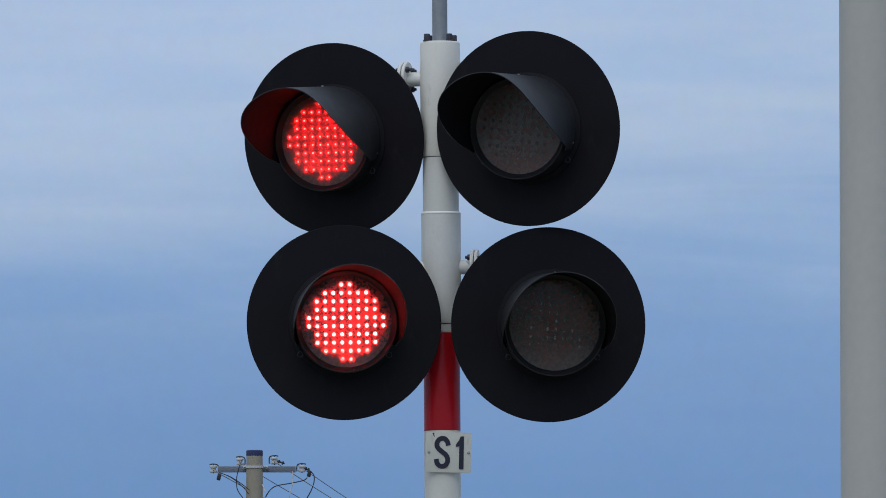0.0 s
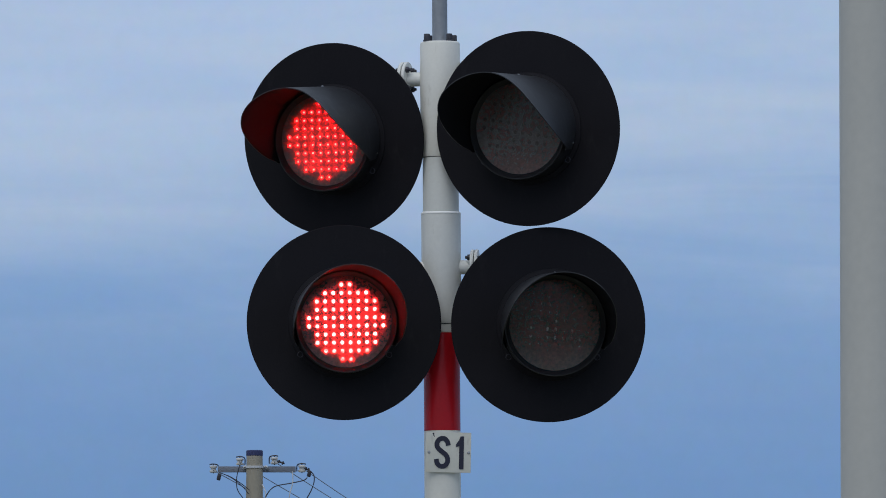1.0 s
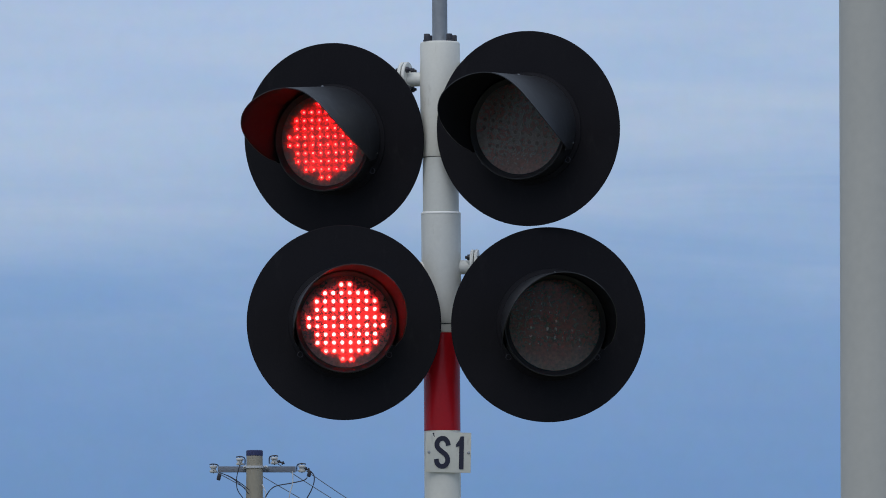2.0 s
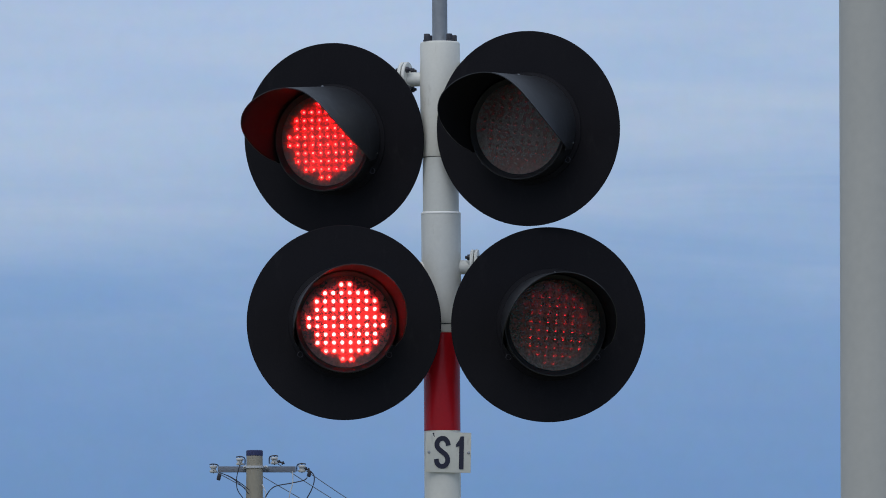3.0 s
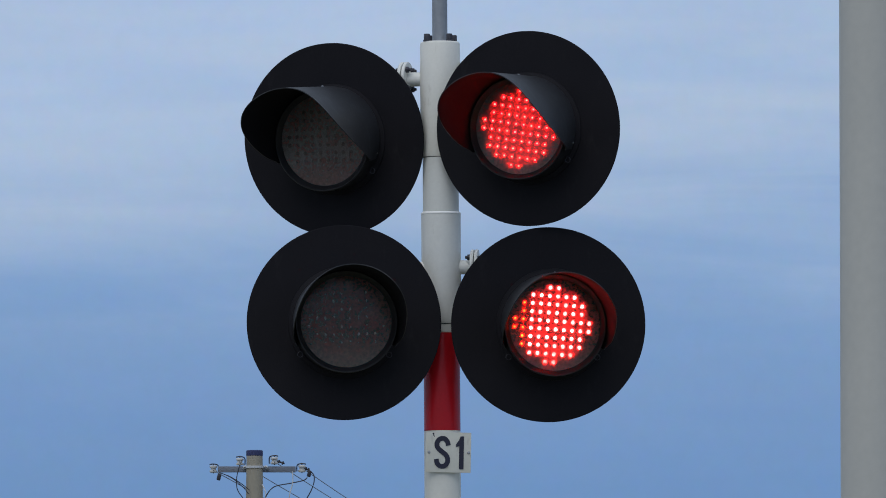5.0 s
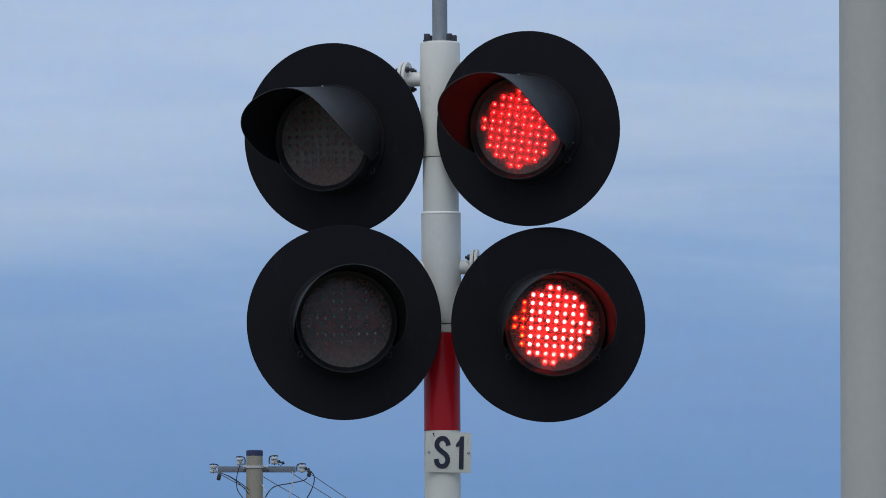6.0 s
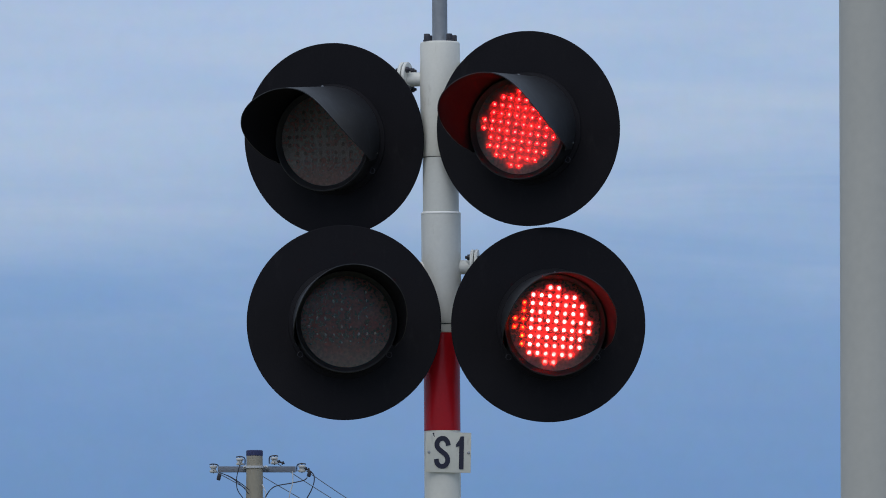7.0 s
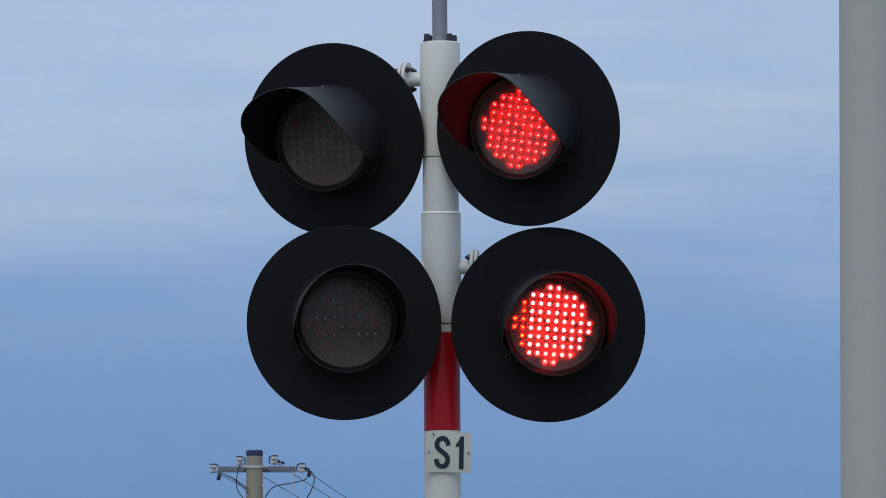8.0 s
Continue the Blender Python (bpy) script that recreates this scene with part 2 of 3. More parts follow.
BRIGHT = surface("bright_screw_steel", (0.55, 0.55, 0.56), (0.40, 0.40, 0.42), 0.35, metal=0.9, grain=300, blotch=60)
GREY = surface("weathered_grey_paint", (0.52, 0.51, 0.475), (0.46, 0.455, 0.425), 0.5, grain=60, blotch=3, dirt=(0.26, 0.26, 0.24), dirt_from=0.62)
SIGN = surface("aged_white_enamel", (0.76, 0.75, 0.67), (0.68, 0.67, 0.60), 0.4, grain=90, blotch=16, dirt=(0.34, 0.30, 0.24), dirt_from=0.60)
INK = surface("navy_black_lettering", (0.012, 0.012, 0.035), (0.02, 0.02, 0.045), 0.4, grain=150, blotch=30)
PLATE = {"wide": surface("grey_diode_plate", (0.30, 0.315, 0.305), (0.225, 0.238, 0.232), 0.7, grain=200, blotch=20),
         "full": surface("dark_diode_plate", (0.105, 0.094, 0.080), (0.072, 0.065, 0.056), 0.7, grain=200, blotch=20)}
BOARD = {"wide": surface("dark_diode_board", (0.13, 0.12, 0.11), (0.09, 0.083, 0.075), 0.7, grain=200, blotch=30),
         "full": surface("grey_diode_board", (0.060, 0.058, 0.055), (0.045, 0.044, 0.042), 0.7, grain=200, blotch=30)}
CONCRETE = surface("pole_concrete", (0.37, 0.335, 0.265), (0.29, 0.265, 0.215), 0.85, grain=14, blotch=1.2, bump_size=0.01, dirt=(0.12, 0.11, 0.10), dirt_from=0.6)
PITCH = surface("pole_cap_pitch", (0.03, 0.04, 0.13), (0.04, 0.05, 0.13), 0.7)
STEEL_ARM = surface("crossarm_steel", (0.20, 0.225, 0.275), (0.16, 0.18, 0.22), 0.6, metal=0.2, grain=20, blotch=3)
PORCELAIN = surface("insulator_porcelain", (0.60, 0.60, 0.58), (0.48, 0.48, 0.47), 0.3, grain=30, blotch=8)
CABLE = surface("black_cable", (0.02, 0.02, 0.03), (0.03, 0.03, 0.04), 0.6)
WIRE = surface("weathered_aluminium_wire", (0.19, 0.21, 0.27), (0.22, 0.25, 0.31), 0.6)
PALE = surface("pale_cable", (0.6, 0.62, 0.65), (0.5, 0.52, 0.55), 0.5)
GRAVEL = surface("gravel_and_dry_grass", (0.16, 0.14, 0.10), (0.10, 0.11, 0.06), 0.95, grain=8, blotch=0.15, bump=0.2, bump_size=0.02, dirt=(0.2, 0.18, 0.14), dirt_from=0.55)
DIODE = 0.0064
LED_WIDE = diode_glow("red_diode_aimed_past", (1.0, 0.022, 0.011), 0.0030, 66.0, 12.0)
LED_FULL = diode_glow("red_diode_aimed_here", (1.0, 0.115, 0.096), 0.0058, 30.0, 22.0, 0.78)
LED_WEAK = diode_glow("red_diode_seen_askew", (1.0, 0.062, 0.0008), 0.0040, 26.0, 9.0)
GLOW = {"wide": fade_strip("added_fade_strip_dim", 4.4, 0.0021), "full": fade_strip("fading_diode_strip", 52.0, 0.0021)}
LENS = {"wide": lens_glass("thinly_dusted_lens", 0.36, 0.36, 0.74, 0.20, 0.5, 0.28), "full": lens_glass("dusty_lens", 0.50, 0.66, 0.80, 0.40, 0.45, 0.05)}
TAB = surface("pale_reflector_tab", (0.86, 0.85, 0.82), (0.74, 0.73, 0.70), 0.4, grain=300, blotch=60)



# ---------------------------------------------------------------- building blocks
def mesh_of(name, bm, material, smooth=35):
    bmesh.ops.recalc_face_normals(bm, faces=bm.faces)
    data = bpy.data.meshes.new(name)
    bm.to_mesh(data)
    bm.free()
    data.materials.append(material)
    if smooth:
        data.polygons.foreach_set("use_smooth", [True] * len(data.polygons))
        data.set_sharp_from_angle(angle=radians(smooth))
    return data


def part(name, bm, material, parent=None, label="", smooth=35):
    """One mesh object under a thing or a part."""
    ob = new(name, mesh_of(name, bm, material, smooth))
    if parent:
        ob.parent = parent
    return tagged(ob, label) if label else ob


def thing(name, m, label, category, group=""):
    ob = new(name)
    ob.empty_display_size = 0.1
    ob.matrix_basis = m
    return tagged(ob, label, category, group)


def lathe(profile, segments=48, bm=None, m=Matrix()):
    """Turns (radius, z) about z; a radius of 0 closes an end."""
    bm = bm or bmesh.new()
    rings = []
    for r, z in profile:
        if r <= 1e-6:
            rings.append([bm.verts.new(m @ Vector((0, 0, z)))])
        else:
            rings.append([bm.verts.new(m @ Vector((r * math.cos(2 * math.pi * i / segments), r * math.sin(2 * math.pi * i / segments), z))) for i in range(segments)])
    for p, q in zip(rings, rings[1:]):
        for i in range(segments):
            j = (i + 1) % segments
            if len(p) == 1 and len(q) > 1:
                bm.faces.new((p[0], q[i], q[j]))
            elif len(q) == 1 and len(p) > 1:
                bm.faces.new((p[i], p[j], q[0]))
            elif len(p) > 1:
                bm.faces.new((p[i], p[j], q[j], q[i]))
    return bm


def rod(r, z0, z1, segments=32, edge=0.001, bm=None, m=Matrix()):
    return lathe([(0, z0), (r - edge, z0), (r, z0 + edge), (r, z1 - edge), (r - edge, z1), (0, z1)], segments, bm, m)


def along(p, q):
    """The pose that puts z on the way from p to q, with its origin at p."""
    way = Vector(q) - Vector(p)
    return Matrix.Translation(p) @ way.to_track_quat("Z", "Y").to_matrix().to_4x4()


def bar(p, q, r, segments=16, bm=None):
    return rod(r, 0, (Vector(q) - Vector(p)).length, segments, min(0.001, r / 4), bm, along(p, q))


def block(sx, sy, sz, edge, m=Matrix(), bm=None):
    made = bmesh.new()
    bmesh.ops.create_cube(made, size=1, matrix=Matrix.Diagonal((sx, sy, sz, 1)))
    bmesh.ops.bevel(made, geom=made.edges[:], offset=edge, segments=2, affect="EDGES", profile=0.6)
    bmesh.ops.transform(made, matrix=m, verts=made.verts)
    if bm is None:
        return made
    data = bpy.data.meshes.new("tmp")
    made.to_mesh(data)
    made.free()
    bm.from_mesh(data)
    bpy.data.meshes.remove(data)
    return bm


def hexhead(r, h, m=Matrix(), bm=None):
    return lathe([(0, 0), (r, 0), (r, h * 0.8), (r * 0.86, h), (0, h)], 6, bm, m)


def tube(points, r, segments=8, smooth_steps=6, bm=None):
    """A cable through the points, rounded between them."""
    bm = bm or bmesh.new()
    pts = [Vector(p) for p in points]
    line = []
    for i in range(len(pts) - 1):
        p0, p1, p2, p3 = pts[max(i - 1, 0)], pts[i], pts[i + 1], pts[min(i + 2, len(pts) - 1)]
        for k in range(smooth_steps):
            t = k / smooth_steps
            line.append(0.5 * ((2 * p1) + (p2 - p0) * t + (2 * p0 - 5 * p1 + 4 * p2 - p3) * t * t + (3 * p1 - p0 - 3 * p2 + p3) * t ** 3))
    line.append(pts[-1])
    rings = []
    for i, p in enumerate(line):
        way = (line[min(i + 1, len(line) - 1)] - line[max(i - 1, 0)]).normalized()
        side = way.cross(Vector((0, 0, 1)) if abs(way.z) < 0.95 else Vector((1, 0, 0))).normalized()
        up = side.cross(way)
        rings.append([bm.verts.new(p + r * (math.cos(2 * math.pi * k / segments) * side + math.sin(2 * math.pi * k / segments) * up)) for k in range(segments)])
    for p, q in zip(rings, rings[1:]):
        for k in range(segments):
            j = (k + 1) % segments
            bm.faces.new((p[k], p[j], q[j], q[k]))
    bm.faces.new(rings[0])
    bm.faces.new(rings[-1])
    return bm


FORWARD = Matrix.Rotation(radians(90), 4, "X")  # z of a lathe to -y, the way a lamp faces

# ---------------------------------------------------------------- ground
bm = bmesh.new()
bmesh.ops.create_grid(bm, x_segments=40, y_segments=40, size=1200)
tagged(part("ground", bm, GRAVEL), "gravel and dry grass verge beside the crossing", "ground", kind="structure")


# ---------------------------------------------------------------- signal mast
def signal_mast():
    mast = thing("signal_mast", pose(0.0137, 0, 0, 0, -0.36, 0), "white painted steel signal mast with one red band", "signal mast")
    part("base_casting", lathe([(0, 0), (0.17, 0), (0.175, 0.01), (0.175, 0.03), (0.11, 0.06), (0.075, 0.12), (0.07, 0.30), (0.058, 0.31), (0, 0.31)], 40), WHITE, mast)
    part("lower_tube", rod(0.0572, 0.30, 2.5266, 56), CREAM, mast, "aged cream-white tube")
    part("red_band", rod(0.0575, 2.5268, 2.8345, 56), RED, mast, "glossy red painted band")
    part("collar", lathe([(0, 2.8347), (0.0572, 2.8347), (0.0578, 2.836), (0.0578, 2.859), (0.0565, 2.8602), (0, 2.8602)], 56), WHITE, mast)
    part("seam", rod(0.0545, 2.8602, 2.8632, 56), DARK, mast, "dark joint line")
    part("lamp_sleeve", lathe([(0, 2.8632), (0.0605, 2.8632), (0.0617, 2.866), (0.0622, 2.90), (0.0624, 3.2085), (0.0622, 3.2100), (0.0578, 3.2165), (0.0572, 3.2175), (0, 3.2175)], 64), WHITE, mast)
    # added ring: the sky's highlight on the sleeve lip, put into its white
    part("lip_highlight", lathe([(0.0570, 3.2060), (0.0628, 3.2085), (0.0634, 3.2105), (0.0622, 3.2135), (0.0585, 3.2165), (0.0565, 3.2172), (0.0570, 3.2060)], 64), LIP_WHITE, mast, "whiter ring that paints the highlight on the sleeve lip")
    part("upper_tube", rod(0.0568, 3.2176, 3.3880, 56), WHITE, mast)
    part("seam", rod(0.0570, 3.3880, 3.3900, 56), DARK, mast, "dark joint line")
    part("top_sleeve", lathe([(0, 3.3900), (0.0590, 3.3900), (0.0605, 3.394), (0.0628, 3.50), (0.0632, 3.60), (0.0632, 3.745), (0.0615, 3.7515), (0.056, 3.7545), (0, 3.7545)], 64), CREAM, mast)
    part("finial_pipe", rod(0.0240, 3.7545, 4.35, 40), GALV, mast, "grey galvanised pipe")
    for i, (x, y) in enumerate(((-0.0405, -0.030), (-0.0320, 0.034), (0.0300, -0.034), (0.0440, 0.028))):
        b = lathe([(0, 0), (0.0125, 0), (0.0125, 0.004), (0.0100, 0.005), (0.0100, 0.021), (0.0085, 0.0240), (0, 0.0240)], 6, m=pose(x, y, 3.7540, 0, 0, 20 * i))
        part("bolt", b, DARK, mast, "dark bolt head", 25)
    return mast


signal_mast()


def lamp_bracket(side, z, yaw, reach):
    """The pipe stub on the mast, its two flanges and their bolts; side -1 or 1."""
    bracket = thing("lamp_bracket", pose(-0.0036 - 0.0046 * (z - 2.8), 0, z, 0, 0, yaw if side > 0 else 180 + yaw), "white painted pipe bracket with bolted flange on the mast", "bracket", "lamp brackets on the mast")
    part("stub_pipe", bar((0.05, 0, 0), (reach, 0, 0), 0.0225, 28), WHITE, bracket)
    for k, x in enumerate((reach, reach + 0.013)):
        part("flange", rod(0.056, 0, 0.0105, 40, 0.002, m=along((x, 0, 0), (x + 1, 0, 0))), WHITE, bracket)
    for k in range(4):
        c, s = 0.041 * math.cos(radians(45 + 90 * k)), 0.041 * math.sin(radians(45 + 90 * k))
        b = hexhead(0.0105, 0.009, along((reach, c, s), (reach - 1, c, s)))
        bar((reach - 0.016, c, s), (reach + 0.034, c, s), 0.0052, 10, b)
        part("bolt", b, DARK, bracket, "weathered dark bolt", 25)
    part("swivel_neck", tube([(reach + 0.02, 0, 0), (reach + 0.07, 0, -0.005), (reach + 0.11, 0, -0.05), (reach + 0.115, 0, -0.12)], 0.026, 16), WHITE, bracket)
    return bracket


lamp_bracket(-1, 3.638, -17, 0.105)
lamp_bracket(1, 3.640, -3, 0.067)
lamp_bracket(-1, 3.036, 10, 0.100)
lamp_bracket(1, 3.042, -6, 0.094)


# ---------------------------------------------------------------- number plate of the signal
def stroke(points, width, m=Matrix(), steps=7):
    """A painted stroke of even width along a smooth line of (x, z) points, a little proud of the plate."""
    pts = [Vector((x, 0, z)) for x, z in points]
    line = []
    for i in range(len(pts) - 1):
        p0, p1, p2, p3 = pts[max(i - 1, 0)], pts[i], pts[i + 1], pts[min(i + 2, len(pts) - 1)]
        for k in range(steps):
            t = k / steps
            line.append(0.5 * ((2 * p1) + (p2 - p0) * t + (2 * p0 - 5 * p1 + 4 * p2 - p3) * t * t + (3 * p1 - p0 - 3 * p2 + p3) * t ** 3))
    line.append(pts[-1])
    bm = bmesh.new()
    rows = []
    for i, p in enumerate(line):
        way = (line[min(i + 1, len(line) - 1)] - line[max(i - 1, 0)]).normalized()
        side = Vector((-way.z, 0, way.x)) * width / 2
        rows.append([bm.verts.new(m @ (p + s * side + Vector((0, y, 0)))) for s, y in ((1, -0.0018), (1, -0.0036), (-1, -0.0036), (-1, -0.0018))])
    for p, q in zip(rows, rows[1:]):
        for k in range(3):
            bm.faces.new((p[k], p[k + 1], q[k + 1], q[k]))
    bm.faces.new(rows[0])
    bm.faces.new(rows[-1])
    return bm


def signal_plate():
    plate = thing("signal_plate", pose(0.0165, -0.0650, 2.4565, 0, 1.0, 0), "aged white enamel plate lettered S1 on the mast", "sign")
    part("panel", block(0.1425, 0.003, 0.126, 0.0012), SIGN, plate)
    curl = [(0.0000, 0.0215), (-0.0035, 0.0345), (-0.0115, 0.0425), (-0.0200, 0.0438), (-0.0295, 0.0400), (-0.0355, 0.0300), (-0.0350, 0.0185), (-0.0280, 0.0090),
            (-0.0180, 0.0010), (-0.0075, -0.0080), (-0.0020, -0.0185), (-0.0025, -0.0310), (-0.0095, -0.0410), (-0.0195, -0.0438), (-0.0290, -0.0405), (-0.0350, -0.0320), (-0.0370, -0.0210)]
    part("letter", stroke(curl, 0.0150), INK, plate, "navy-black raised character", 0)
    one = bmesh.new()
    outline = [(0.0342, -0.0520), (0.0486, -0.0520), (0.0486, 0.0510), (0.0376, 0.0510), (0.0340, 0.0400), (0.0232, 0.0250), (0.0232, 0.0165), (0.0342, 0.0210)]
    front, rear = [[one.verts.new((x, y, z)) for x, z in outline] for y in (-0.0036, -0.0018)]
    one.faces.new(front)
    for i in range(len(outline)):
        j = (i + 1) % len(outline)
        one.faces.new((front[i], front[j], rear[j], rear[i]))
    part("letter", one, INK, plate, "navy-black raised character", 0)
    for x in (-0.0605, 0.0640):
        part("screw", lathe([(0, 0), (0.0048, 0), (0.0048, 0.001), (0.003, 0.003), (0, 0.0035)], 14, m=Matrix.Translation((x, -0.0014, 0.0)) @ FORWARD), BRIGHT, plate, "steel screw head")
    part("clamp_band", block(0.10, 0.006, 0.02, 0.001, pose(-0.018, 0.0045, 0)), GALV, plate)
    chip = bmesh.new()
    for x, z, r in ((-0.0475, 0.0585, 0.0032), (-0.0460, 0.0540, 0.0026), (-0.0445, 0.0500, 0.0018)):
        lathe([(0, 0), (r, 0), (r * 0.8, 0.0006), (0, 0.0006)], 7, chip, Matrix.Translation((x, -0.0014, z)) @ FORWARD)
    part("rust_chip", chip, DARK, plate, "dark chip in the enamel", 0)
    return plate


signal_plate()

# ---------------------------------------------------------------- flashing lamps
PITCH_LED = 0.0258
HOLE = 0.0066
HALF = PITCH_LED / 2
ROWS = (2, 6, 8, 8, 10, 10, 8, 8, 6, 2)
SPOTS = [((c - (n - 1) / 2) * PITCH_LED, (4.5 - r) * PITCH_LED) for r, n in enumerate(ROWS) for c in range(n)]
DISC_R, BEZEL_R, LENS_R, LENS_AT = 0.3053, 0.160, 0.1425, 0.090


def plate_mesh(turn, hole):
    """The fixed inner plate, with a round hole before each diode; its back and the holes' walls are black, added to
    stop stray diode light.
    """
    bm = bmesh.new()
    spin = Matrix.Rotation(radians(turn), 4, "Y")
    taken = {(round(x / PITCH_LED * 2), round(z / PITCH_LED * 2)) for x, z in SPOTS}
    n, half = 16, PITCH_LED / 2

    def ring(cx, cz, y, reach):
        return [bm.verts.new(spin @ Vector((cx + reach(a) * math.cos(a), y, cz + reach(a) * math.sin(a)))) for a in (2 * math.pi * k / n for k in range(n))]

    def square(a):
        return half / max(abs(math.cos(a)), abs(math.sin(a)))

    for i in range(-7, 7):
        for j in range(-7, 7):
            cx, cz = (i + 0.5) * PITCH_LED, (j + 0.5) * PITCH_LED
            if (2 * i + 1, 2 * j + 1) in taken:
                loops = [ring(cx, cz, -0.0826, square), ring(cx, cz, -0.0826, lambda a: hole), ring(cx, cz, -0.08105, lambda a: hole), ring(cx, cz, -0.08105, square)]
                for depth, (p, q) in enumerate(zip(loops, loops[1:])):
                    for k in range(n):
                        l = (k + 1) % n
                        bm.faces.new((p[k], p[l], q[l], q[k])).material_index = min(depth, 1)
            else:
                q = half / 2
                for u in range(4):
                    for v in range(4):
                        x0, z0 = cx - half + u * q, cz - half + v * q
                        if math.hypot(x0 + q / 2, z0 + q / 2) < 0.149:
                            for side, y in enumerate((-0.0826, -0.08105)):
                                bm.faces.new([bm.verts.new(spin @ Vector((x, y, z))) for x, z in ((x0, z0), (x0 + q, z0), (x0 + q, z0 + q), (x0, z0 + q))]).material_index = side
    return bm


def hood_mesh(thick=0.0026, back=0.012):
    """A sheet visor, slightly flared: of even length round the top, cut away steeply at the sides. Outside and lining."""
    bm = bmesh.new()
    start, stop, n = -26.0, 206.0, 110
    grid = []
    for k in range(n + 1):
        a = radians(start + (stop - start) * k / n)
        s = math.sin(a)
        end = max(0.281 + 0.354 * s - 0.244 * s * s, 0.095)
        brim = 0.1858 - 0.042 * end
        col = []
        for inner in (0, 1):
            steps = [i / 10 for i in range(11)]
            if inner:
                steps.reverse()
            for t in steps:
                y = back + (end - back) * t
                r = 0.1615 + (brim - 0.1615) * min(1.0, y / max(end, 0.16)) - thick * inner
                col.append(bm.verts.new((r * math.cos(a), -y, r * math.sin(a))))
        grid.append(col)
    for p, q in zip(grid, grid[1:]):
        for i in range(len(p)):
            j = (i + 1) % len(p)
            bm.faces.new((p[i], p[j], q[j], q[i])).material_index = 1 if 11 <= i < 21 else 0
    bm.faces.new(grid[0])
    bm.faces.new(grid[-1])
    return bm


def led_mesh(material, glow, r=DIODE):
    """One diode and, half a pitch beside it, the added strip that stands in for its fading."""
    bm = lathe([(r, 0), (r * 0.8, 0.0001), (r * 0.4, 0.0002), (0, 0.0002)], 16, m=FORWARD)
    w = 0.0020
    rows = [[bm.verts.new((HALF + x, -0.0001, z)) for x in (-k * w, k * w)] for z, k in ((-0.0046, 0.45), (-0.0036, 0.85), (-0.0018, 1.0), (0.0035, 1.0), (0.0052, 0.6))]
    for (a, b), (c, d) in zip(rows, rows[1:]):
        bm.faces.new((a, b, d, c)).material_index = 1
    data = mesh_of("led", bm, material)
    data.materials.append(glow)
    return data


LED_MESH = {"wide": led_mesh(LED_WIDE, GLOW["wide"]), "full": led_mesh(LED_FULL, GLOW["full"]), "weak": led_mesh(LED_WEAK, GLOW["wide"])}


# a pale reflector tab beside each diode, taller than wide, bare when the lamp is dark
TAB_MESH = mesh_of("reflector_tab", lathe([(0.0034, 0), (0.0030, 0.0002), (0.0015, 0.0003), (0, 0.0003)], 10, m=Matrix.Diagonal((1, 1, 2.1, 1)) @ FORWARD), TAB)


